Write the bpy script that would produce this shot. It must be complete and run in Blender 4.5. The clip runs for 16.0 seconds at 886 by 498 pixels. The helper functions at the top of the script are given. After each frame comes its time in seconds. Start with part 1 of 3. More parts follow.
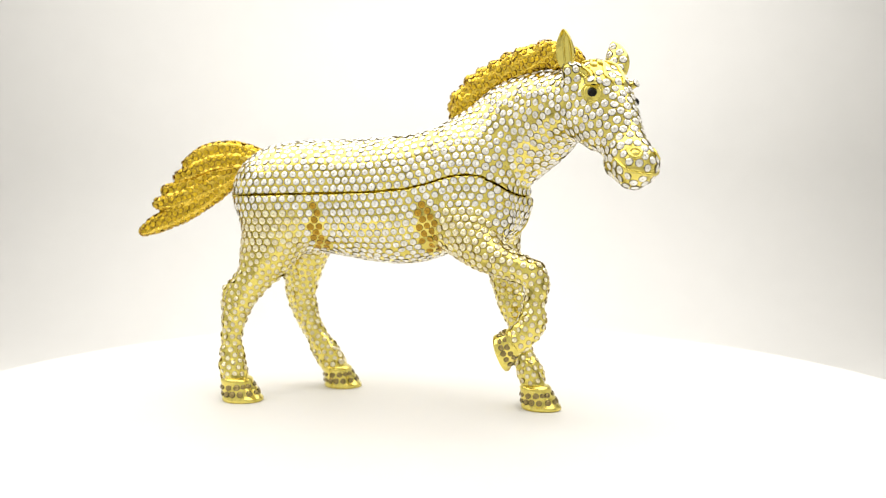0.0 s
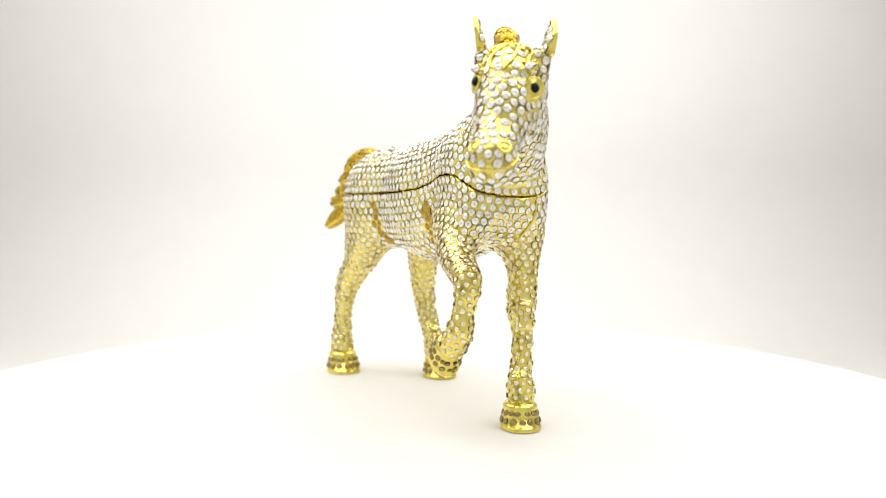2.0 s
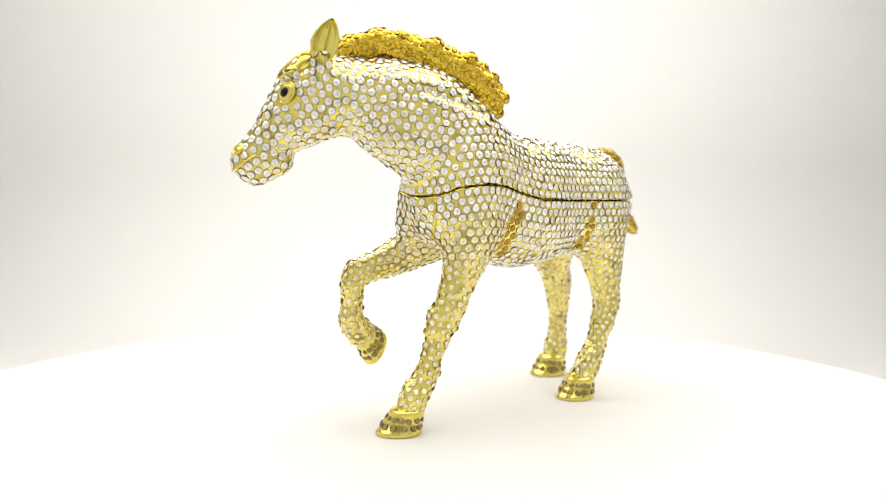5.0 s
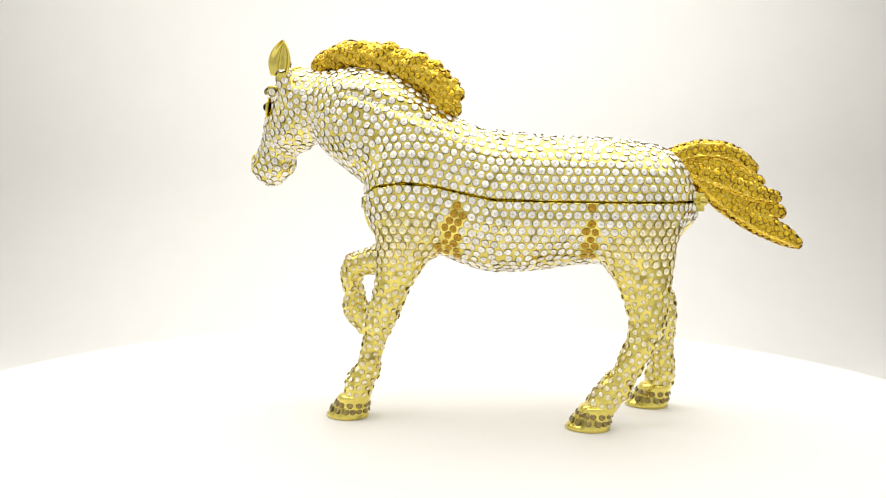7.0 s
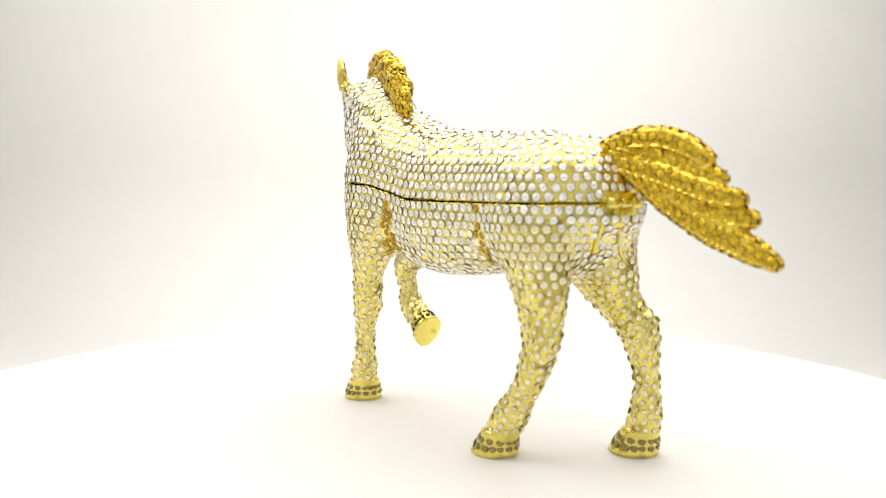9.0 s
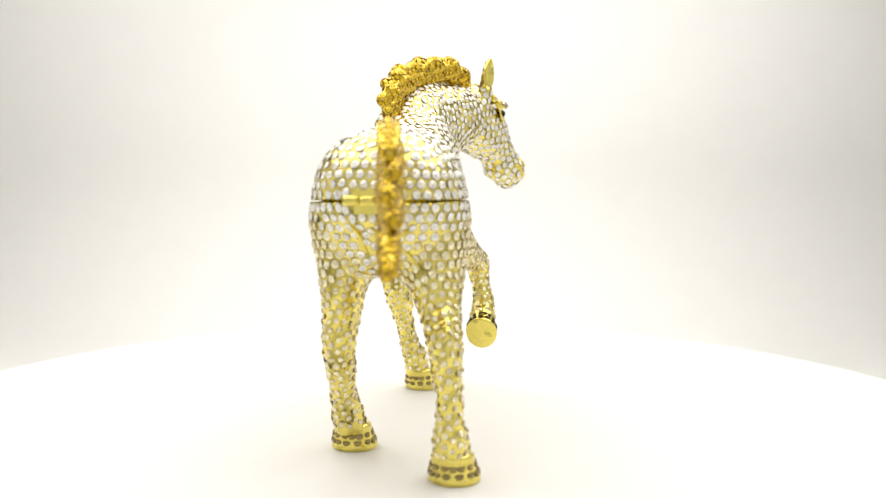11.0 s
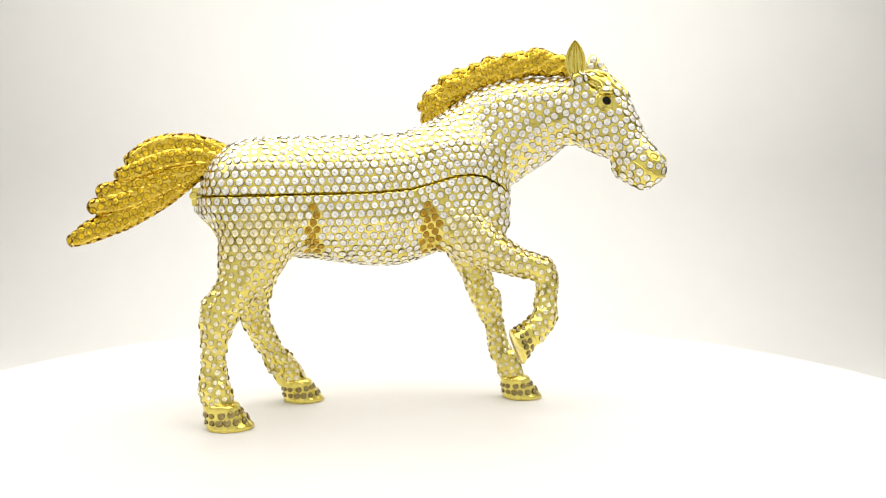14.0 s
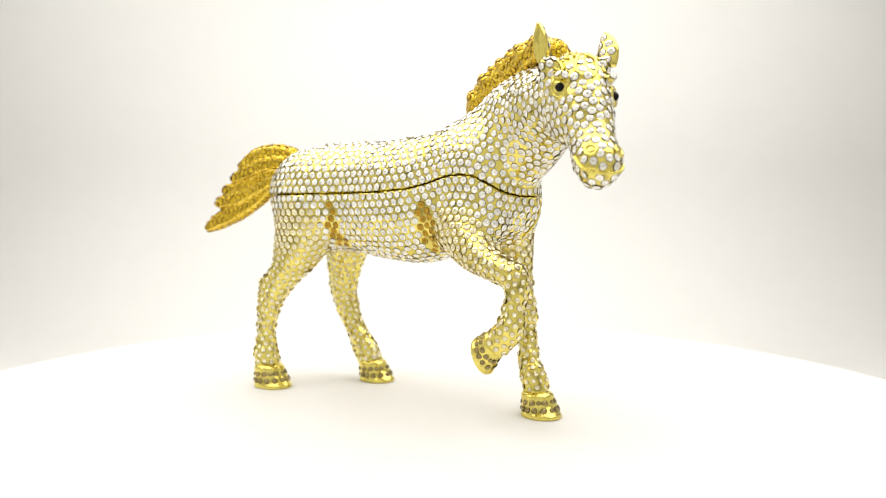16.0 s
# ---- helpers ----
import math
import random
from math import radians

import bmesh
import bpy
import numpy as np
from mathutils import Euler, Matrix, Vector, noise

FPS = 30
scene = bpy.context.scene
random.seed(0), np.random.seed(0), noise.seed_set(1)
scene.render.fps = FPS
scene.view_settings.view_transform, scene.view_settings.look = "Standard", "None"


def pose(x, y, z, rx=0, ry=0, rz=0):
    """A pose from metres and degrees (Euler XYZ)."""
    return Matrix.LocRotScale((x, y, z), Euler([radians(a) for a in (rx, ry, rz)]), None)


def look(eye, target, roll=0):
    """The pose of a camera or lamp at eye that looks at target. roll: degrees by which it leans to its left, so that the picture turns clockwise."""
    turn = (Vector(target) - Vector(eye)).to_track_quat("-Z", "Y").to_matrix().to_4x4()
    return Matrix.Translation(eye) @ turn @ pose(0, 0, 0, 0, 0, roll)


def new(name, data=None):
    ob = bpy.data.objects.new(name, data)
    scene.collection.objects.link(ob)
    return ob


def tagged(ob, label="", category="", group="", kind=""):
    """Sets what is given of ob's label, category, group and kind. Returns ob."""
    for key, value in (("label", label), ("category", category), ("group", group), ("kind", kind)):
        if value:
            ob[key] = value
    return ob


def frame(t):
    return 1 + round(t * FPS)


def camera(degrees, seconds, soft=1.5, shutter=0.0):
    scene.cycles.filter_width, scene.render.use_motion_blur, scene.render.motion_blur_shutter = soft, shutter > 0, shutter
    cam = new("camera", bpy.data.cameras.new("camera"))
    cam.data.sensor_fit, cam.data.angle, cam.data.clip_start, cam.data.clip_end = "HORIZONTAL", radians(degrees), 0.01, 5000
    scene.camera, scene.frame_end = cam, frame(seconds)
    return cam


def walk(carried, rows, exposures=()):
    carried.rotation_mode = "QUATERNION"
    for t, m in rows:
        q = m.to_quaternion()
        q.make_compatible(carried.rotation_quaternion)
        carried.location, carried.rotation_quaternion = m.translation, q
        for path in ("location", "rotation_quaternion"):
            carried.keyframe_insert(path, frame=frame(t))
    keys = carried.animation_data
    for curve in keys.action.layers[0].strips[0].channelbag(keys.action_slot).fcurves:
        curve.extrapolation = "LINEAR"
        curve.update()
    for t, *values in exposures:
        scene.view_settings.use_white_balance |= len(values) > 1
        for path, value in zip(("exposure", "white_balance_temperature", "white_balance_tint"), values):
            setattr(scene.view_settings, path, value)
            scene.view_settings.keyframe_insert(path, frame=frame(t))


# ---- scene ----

# ---- camera, standing still before a turntable ----
cam = camera(54.1, 16.0, 1.12)
EYE = (-0.00068, -0.22, 0.05662)
VIEW = look(EYE, (-0.00068, 0.78, 0.05662 - math.tan(radians(4.015))), 0.575)
cam.data.dof.use_dof, cam.data.dof.focus_distance, cam.data.dof.aperture_fstop = True, 0.21, 15.0
walk(cam, [(0.0, VIEW), (16.0, VIEW)])

# ---- light: a photo box with a bright panel overhead, in a dim room ----
world = bpy.data.worlds.new("room_light")
scene.world = world
world.use_nodes = True
world.node_tree.nodes["Background"].inputs[0].default_value = (1.0, 0.975, 0.94, 1)
world.node_tree.nodes["Background"].inputs[1].default_value = 0.79


def area_lamp(name, eye, target, sx, sy, watts, colour=(1.0, 0.97, 0.93)):
    data = bpy.data.lights.new(name, "AREA")
    data.shape, data.size, data.size_y, data.energy, data.color = "RECTANGLE", sx, sy, watts, colour
    ob = new(name, data)
    ob.matrix_world = look(eye, target)
    return ob


area_lamp("top_light", (-0.02, 0.09, 0.338), (-0.02, 0.091, 0.0), 0.72, 0.50, 2.44)
scene.view_settings.exposure = 0.0


# ---- materials ----
def node_material(name, colour, rough, metal=0.0, spots=None, grain=400.0, bump=0.0, vary=0.06, specular=0.5, rough_vary=0.08, glints=0.0, tarnish=0.0):
    """Principled surface with two scales of variation: broad blotches and a fine grain. spots: 'object' or 'island'."""
    mat = bpy.data.materials.new(name)
    mat.use_nodes = True
    n, l = mat.node_tree.nodes, mat.node_tree.links
    b = n["Principled BSDF"]
    b.inputs["Metallic"].default_value = metal
    b.inputs["Specular IOR Level"].default_value = specular
    co = n.new("ShaderNodeTexCoord")
    fine, broad = n.new("ShaderNodeTexNoise"), n.new("ShaderNodeTexNoise")
    fine.inputs["Scale"].default_value, broad.inputs["Scale"].default_value = grain, grain / 9
    fine.inputs["Detail"].default_value = 4
    for tex in (fine, broad):
        l.new(co.outputs["Object"], tex.inputs["Vector"])
    add = n.new("ShaderNodeMath")
    add.operation = "ADD"
    l.new(fine.outputs["Fac"], add.inputs[0])
    l.new(broad.outputs["Fac"], add.inputs[1])
    level = n.new("ShaderNodeMapRange")
    level.inputs["From Min"].default_value, level.inputs["From Max"].default_value = 0.6, 1.4
    level.inputs["To Min"].default_value, level.inputs["To Max"].default_value = 1 - vary, 1 + vary
    l.new(add.outputs[0], level.inputs["Value"])
    value = level.outputs[0]
    if spots:
        info = n.new("ShaderNodeObjectInfo" if spots == "object" else "ShaderNodeNewGeometry")
        rnd = n.new("ShaderNodeMapRange")
        rnd.inputs["To Min"].default_value, rnd.inputs["To Max"].default_value = 0.86, 1.06
        l.new(info.outputs["Random" if spots == "object" else "Random Per Island"], rnd.inputs["Value"])
        mul = n.new("ShaderNodeMath")
        mul.operation = "MULTIPLY"
        l.new(value, mul.inputs[0])
        l.new(rnd.outputs[0], mul.inputs[1])
        value = mul.outputs[0]
    if tarnish:
        blot = n.new("ShaderNodeTexNoise")
        blot.inputs["Scale"].default_value, blot.inputs["Detail"].default_value = 210, 3
        l.new(co.outputs["Object"], blot.inputs["Vector"])
        worn = n.new("ShaderNodeMapRange")
        worn.inputs["From Min"].default_value, worn.inputs["From Max"].default_value = 0.58, 0.72
        worn.inputs["To Min"].default_value, worn.inputs["To Max"].default_value = 1.0, 1 - tarnish
        l.new(blot.outputs["Fac"], worn.inputs["Value"])
        mul = n.new("ShaderNodeMath")
        mul.operation = "MULTIPLY"
        l.new(value, mul.inputs[0])
        l.new(worn.outputs[0], mul.inputs[1])
        value = mul.outputs[0]
    if glints:
        # Sparkle inside the stone, painted as random lighter and darker cells of colour.
        cut = n.new("ShaderNodeTexVoronoi")
        cut.inputs["Scale"].default_value = glints
        l.new(co.outputs["Object"], cut.inputs["Vector"])
        split = n.new("ShaderNodeSeparateColor")
        l.new(cut.outputs["Color"], split.inputs[0])
        spark = n.new("ShaderNodeMapRange")
        spark.inputs["To Min"].default_value, spark.inputs["To Max"].default_value = 0.78, 1.2
        l.new(split.outputs[0], spark.inputs["Value"])
        mul = n.new("ShaderNodeMath")
        mul.operation = "MULTIPLY"
        l.new(value, mul.inputs[0])
        l.new(spark.outputs[0], mul.inputs[1])
        value = mul.outputs[0]
    mix = n.new("ShaderNodeVectorMath")
    mix.operation = "SCALE"
    mix.inputs[0].default_value = colour
    l.new(value, mix.inputs["Scale"])
    l.new(mix.outputs[0], b.inputs["Base Color"])
    rg = n.new("ShaderNodeMapRange")
    rg.inputs["To Min"].default_value, rg.inputs["To Max"].default_value = max(rough - rough_vary, 0.02), rough + rough_vary
    l.new(fine.outputs["Fac"], rg.inputs["Value"])
    l.new(rg.outputs[0], b.inputs["Roughness"])
    if bump:
        bp = n.new("ShaderNodeBump")
        bp.inputs["Strength"].default_value, bp.inputs["Distance"].default_value = bump, 0.0003
        l.new(fine.outputs["Fac"], bp.inputs["Height"])
        l.new(bp.outputs[0], b.inputs["Normal"])
    return mat


GOLD = node_material("pale_gold", (0.79, 0.67, 0.165), 0.15, 1.0, grain=700, bump=0.4, vary=0.14, tarnish=0.6)
AMBER_GOLD = node_material("deep_gold", (0.85, 0.61, 0.085), 0.16, 1.0, grain=700, bump=0.3, vary=0.12, tarnish=0.35)
BLACK = node_material("black_enamel", (0.008, 0.007, 0.006), 0.25, grain=600, vary=0.2, specular=0.15)
PAPER = node_material("white_paper", (0.855, 0.851, 0.833), 0.8, grain=60, vary=0.015, specular=0.2)
BOARD = node_material("white_board", (0.82, 0.81, 0.79), 0.55, grain=90, vary=0.015, specular=0.3)
CASE = node_material("grey_fabric", (0.3, 0.3, 0.31), 0.9, grain=300, vary=0.1)
STONES = {}
for kind, colour, rough in (("clear", (1.0, 0.97, 0.87), 0.09), ("amber", (0.78, 0.53, 0.02), 0.12),
                            ("pale", (0.96, 0.87, 0.58), 0.1), ("topaz", (0.58, 0.34, 0.03), 0.14), ("smoke", (0.37, 0.28, 0.10), 0.12)):
    for how in ("object", "island"):
        STONES[kind, how] = node_material(kind + "_rhinestone_" + how, colour, rough, 0.5 if kind == "clear" else 0.7, spots=how, grain=900, vary=0.05, glints=2400)


# Shade in the setting gap and a centre reflection, painted as dark colours.
STONE_SHADE = {"clear": node_material("grey_stone_shade", (0.13, 0.105, 0.045), 0.4, 0.5, grain=900, vary=0.3), "amber": node_material("brown_stone_shade", (0.20, 0.095, 0.008), 0.4, 0.5, grain=900, vary=0.3),
        "pale": node_material("olive_stone_shade", (0.26, 0.18, 0.05), 0.35, 0.7, grain=900, vary=0.3),
        "topaz": node_material("brown_stone_shade", (0.08, 0.036, 0.005), 0.4, 0.4, grain=900, vary=0.3), "smoke": node_material("dark_stone_shade", (0.05, 0.038, 0.014), 0.4, 0.5, grain=900, vary=0.3)}


# ---- mesh helpers ----
def mesh_from(name, verts, faces, mat, smooth=True):
    me = bpy.data.meshes.new(name)
    me.from_pydata([tuple(map(float, v)) for v in verts], [], [tuple(map(int, f)) for f in faces])
    me.materials.append(mat)
    if smooth:
        me.polygons.foreach_set("use_smooth", [True] * len(me.polygons))
    me.update()
    return me


def part_of(name, me, parent, label=""):
    ob = new(name, me)
    ob.parent = parent
    return tagged(ob, label)


def lathe(profile, n=96):
    """A turned solid from (radius, height) pairs, closed at both ends."""
    verts, faces = [], []
    for r, z in profile:
        verts += [(r * math.cos(2 * math.pi * k / n), r * math.sin(2 * math.pi * k / n), z) for k in range(n)]
    for i in range(len(profile) - 1):
        for k in range(n):
            a, b = i * n + k, i * n + (k + 1) % n
            faces.append((a, b, b + n, a + n))
    faces.append(tuple(range(n - 1, -1, -1)))
    faces.append(tuple(range((len(profile) - 1) * n, len(profile) * n)))
    return verts, faces


def box_mesh(name, x0, x1, y0, y1, z0, z1, mat):
    bm = bmesh.new()
    bmesh.ops.create_cube(bm, size=1)
    bmesh.ops.scale(bm, vec=(x1 - x0, y1 - y0, z1 - z0), verts=bm.verts)
    bmesh.ops.translate(bm, vec=((x0 + x1) / 2, (y0 + y1) / 2, (z0 + z1) / 2), verts=bm.verts)
    bmesh.ops.bevel(bm, geom=list(bm.edges), offset=0.002, segments=2, affect="EDGES")
    me = bpy.data.meshes.new(name)
    bm.to_mesh(me)
    bm.free()
    me.materials.append(mat)
    return me


# ---- the photo box: floor, curved backdrop, top with its light panel ----
FLOOR = -0.045
BOX_TOP = 0.36
WALL = 0.42


def sweep_mesh():
    """One sheet of paper: up the back wall from the floor in a soft bend, with thickness."""
    prof = [(-0.5, FLOOR)] + [(WALL - 0.12 + 0.12 * math.sin(a), FLOOR + 0.12 - 0.12 * math.cos(a)) for a in np.linspace(0, math.pi / 2, 14)] + [(WALL, BOX_TOP)]
    verts, faces = [], []
    for off in (0.0, 0.003):
        for x in (-0.5, 0.5):
            for y, z in prof:
                verts.append((x, y + off, z - off))
    n = len(prof)
    for i in range(n - 1):
        faces += [(i, n + i, n + i + 1, i + 1), (2 * n + i, 2 * n + i + 1, 3 * n + i + 1, 3 * n + i)]
        faces += [(i, i + 1, 2 * n + i + 1, 2 * n + i), (n + i, 3 * n + i, 3 * n + i + 1, n + i + 1)]
    faces += [(0, 2 * n, 3 * n, n), (n - 1, 2 * n - 1, 4 * n - 1, 3 * n - 1)]
    return mesh_from("backdrop", verts, faces, PAPER)


tagged(new("backdrop", sweep_mesh()), "white paper backdrop sweeping up behind the turntable", "backdrop", kind="structure")
for name, x in (("wall_west", -0.515), ("wall_east", 0.503)):
    tagged(new(name, box_mesh(name, x, x + 0.012, -0.5, 0.44, FLOOR - 0.02, BOX_TOP, PAPER)), "white side wall of the photo box", "wall", kind="structure")
tagged(new("floor", box_mesh("floor", -0.52, 0.52, -0.52, 0.46, FLOOR - 0.03, FLOOR - 0.006, CASE)), "grey floor panel under the paper sweep", "floor", kind="structure")
tagged(new("ceiling", box_mesh("ceiling", -0.52, 0.52, -0.3, 0.46, BOX_TOP + 0.002, BOX_TOP + 0.012, PAPER)), "white top of the photo box", "ceiling", kind="structure")


# ---- the turntable ----
def turntable():
    top = new("turntable", mesh_from("turntable", *lathe([(0.05, -0.012), (0.138, -0.012), (0.1418, -0.0105), (0.1430, -0.008), (0.1430, -0.004),
                                                            (0.1424, -0.0018), (0.1412, -0.0004), (0.139, 0.0), (0.06, 0.0)]), BOARD))
    part_of("base", mesh_from("base", *lathe([(0.09, FLOOR), (0.092, FLOOR + 0.002), (0.092, -0.018), (0.088, -0.015), (0.04, -0.013)]), CASE), top, "low round motor base")
    return tagged(top, "round white turntable disc under the horse figurine", "turntable")


TABLE = turntable()

# ---- the horse: solid forms blended as a distance field, in millimetres ----
STEP = 0.5
LOW = np.array([-66.0, -27.0, -1.0])
SIZE = np.array([252, 104, 194])
AX = [(LOW[k] + STEP * np.arange(SIZE[k])).astype(np.float32) for k in range(3)]


def smooth_rows(rows, n=4):
    """Catmull-Rom through the rows, n steps to a span."""
    p = np.array(rows, float)
    q = np.vstack([2 * p[0] - p[1], p, 2 * p[-1] - p[-2]])
    out = []
    for i in range(len(p) - 1):
        a, b, c, d = q[i:i + 4]
        for t in np.arange(n) / n:
            out.append(0.5 * (2 * b + (c - a) * t + (2 * a - 5 * b + 4 * c - d) * t * t + (3 * b - a - 3 * c + d) * t ** 3))
    return np.array(out + [p[-1]])


def tube(rows, side=(0, 1, 0), axes=None, low=None):
    """Distance to a tube through rows (x, y, z, half depth, half width across 'side')."""
    axes, low = axes or AX, LOW if low is None else low
    shape = [len(a) for a in axes]
    out = np.full(shape, 60.0, np.float32)
    side = np.array(side, float) / np.linalg.norm(side)
    rows = smooth_rows(rows)
    for r0, r1 in zip(rows[:-1], rows[1:]):
        p0, p1 = r0[:3], r1[:3]
        reach = max(r0[3], r1[3], r0[4], r1[4]) + 9
        i0 = [int(np.clip((min(p0[k], p1[k]) - reach - low[k]) / STEP, 0, shape[k] - 2)) for k in range(3)]
        i1 = [int(np.clip((max(p0[k], p1[k]) + reach - low[k]) / STEP + 1, 2, shape[k])) for k in range(3)]
        w = tuple(slice(a, b) for a, b in zip(i0, i1))
        gx, gy, gz = np.meshgrid(axes[0][w[0]], axes[1][w[1]], axes[2][w[2]], indexing="ij", sparse=True)
        d = p1 - p0
        s = np.clip(((gx - p0[0]) * d[0] + (gy - p0[1]) * d[1] + (gz - p0[2]) * d[2]) / max(d @ d, 1e-6), 0, 1)
        qx, qy, qz = gx - p0[0] - s * d[0], gy - p0[1] - s * d[1], gz - p0[2] - s * d[2]
        a, b = r0[3] + s * (r1[3] - r0[3]), r0[4] + s * (r1[4] - r0[4])
        across = qx * side[0] + qy * side[1] + qz * side[2]
        rest = np.maximum(qx * qx + qy * qy + qz * qz - across ** 2, 0)
        out[w] = np.minimum(out[w], (np.sqrt(across ** 2 / b ** 2 + rest / a ** 2) - 1) * np.minimum(a, b))
    return out


def blend(a, b, k):
    h = np.clip(0.5 + 0.5 * (b - a) / k, 0, 1)
    return b + (a - b) * h - k * h * (1 - h)


def middle(x):
    """The body's middle line leans a little to the left towards the chest."""
    return 2.5 + 0.1 * (x + 4.6)


def torso():
    """Barrel from sections (x, top, bottom, half width), slightly squared ovals."""
    rows = smooth_rows([(-61.2, 53, 49.5, 2.0), (-60.1, 57.5, 48.6, 6.0), (-57.8, 62.4, 47.0, 10.5), (-54.4, 66.0, 42.6, 13.4), (-50, 68.0, 38.9, 15.3),
                        (-43, 69.1, 38.5, 15.9), (-36, 69.4, 38.6, 14.5), (-31, 69.5, 38.1, 13.5), (-26, 69.7, 37.3, 13.8), (-18, 70.3, 36.5, 14.4), (-11, 71.0, 36.6, 13.6),
                        (-5, 72.3, 38.2, 12.5), (2, 73.3, 41.0, 12.2), (8, 72, 42.5, 12.5), (13, 68, 43.8, 11.0), (16.4, 62, 46.0, 8.3), (18.6, 55.5, 50.0, 3.0)], 6)
    x = AX[0]
    top, bottom, half = (np.interp(x, rows[:, 0], rows[:, k]).astype(np.float32)[:, None, None] for k in (1, 2, 3))
    beyond = np.maximum(np.maximum(x - 18.6, -61.2 - x), 0)[:, None, None]
    y = np.abs(AX[1][None, :, None] - middle(x)[:, None, None])
    z = np.abs(AX[2][None, None, :] - (top + bottom) / 2)
    tall, p = (top - bottom) / 2, 2.25
    rho = ((y / half) ** p + (z / tall) ** p) ** (1 / p)
    return ((rho - 1) * np.minimum(half, tall) + 2 * beyond).astype(np.float32)


TURN = radians(-42)
POLL = np.array([36.4, -7.7, 84.0])
FORE, LAT = np.array([math.cos(TURN), math.sin(TURN), 0]), np.array([-math.sin(TURN), math.cos(TURN), 0])


def on_head(s, l, z):
    """A place on the head: s forward from the poll, l to its left, z height."""
    p = POLL + s * FORE + l * LAT
    return np.array([p[0], p[1], z])


def head_rows(rows):
    return [(*on_head(s, l, z), a, b) for s, l, z, a, b in rows]


NECK = [(4, 3.5, 61, 12.5, 11.5), (10, 4.0, 66.5, 13.0, 10.0), (15.7, 2.8, 71.0, 13.2, 8.9), (21.5, 0.2, 73.8, 12.0, 7.9), (27.0, -3.2, 76.0, 9.6, 7.3), (33, -6.5, 77, 8.6, 7.0)]
SKULL = head_rows([(-1, 0.1, 77.5, 8.2, 7.1), (3.5, 0.15, 76.1, 8.0, 6.95), (7.2, 0.2, 72.6, 6.7, 6.15), (11.0, 0.15, 67.6, 5.5, 5.1), (14.4, 0, 63.9, 5.1, 4.9), (16.3, 0.1, 62.2, 4.7, 5.0)])
CHIN = head_rows([(10.5, 0, 62.3, 3.2, 3.7), (15.0, 0.1, 59.5, 2.8, 3.4)])
CHEEK = head_rows([(1.5, 0, 72.3, 5.6, 7.1), (4.5, 0, 70.6, 5.2, 6.6)])
FRONT_LEFT = [(7.4, 9.6, 47.4, 8, 7.4), (9.2, 10.2, 41, 6.2, 4.6), (11.3, 9.6, 34.5, 4.5, 3.6), (13.4, 8.2, 27, 3.65, 3.7), (14.9, 7.7, 23.2, 3.1, 2.9), (16.5, 6.9, 18.5, 2.75, 2.5), (18.0, 5.8, 12.8, 2.8, 2.7), (19.8, 4.8, 9.2, 3.5, 3.4), (21.0, 4.3, 5.0, 3.3, 3.3)]
FRONT_RIGHT = [(4, -5, 46.5, 7.5, 6), (10, -8.3, 41.7, 5.5, 4.6), (17, -10.3, 38.4, 4.0, 3.9), (23.3, -11.7, 36.3, 3.4, 3.5), (25.1, -12.3, 33.3, 3.0, 3.1), (24.8, -13.1, 28.7, 2.5, 2.6), (24.3, -13.7, 24.4, 3.3, 3.2), (21.2, -13.9, 20.7, 3.5, 3.5)]
HIND_RIGHT = [(-45.6, -9.6, 48, 10.0, 8.4), (-48.0, -11.6, 40, 8.0, 6.0), (-51.2, -13.1, 33, 5.1, 4.2), (-55.3, -14.8, 26.5, 4.5, 3.5), (-56.6, -15.8, 18, 2.9, 2.65), (-56.6, -16.0, 12, 3.2, 2.9), (-56.3, -16.2, 8.6, 3.8, 3.5), (-55.4, -16.4, 5, 3.6, 3.6)]
HIND_LEFT = [(-45.5, 6.8, 48, 9.8, 7.2), (-47, 7.2, 40, 7.8, 5.2), (-48.3, 7.4, 32, 5.6, 4.0), (-48.5, 7.9, 24, 4.2, 3.35), (-44.2, 8.2, 14.5, 3.0, 2.85), (-41.1, 8.3, 10, 3.5, 3.2), (-39.2, 8.3, 7, 3.8, 3.5), (-37.7, 8.2, 4.8, 3.5, 3.5)]
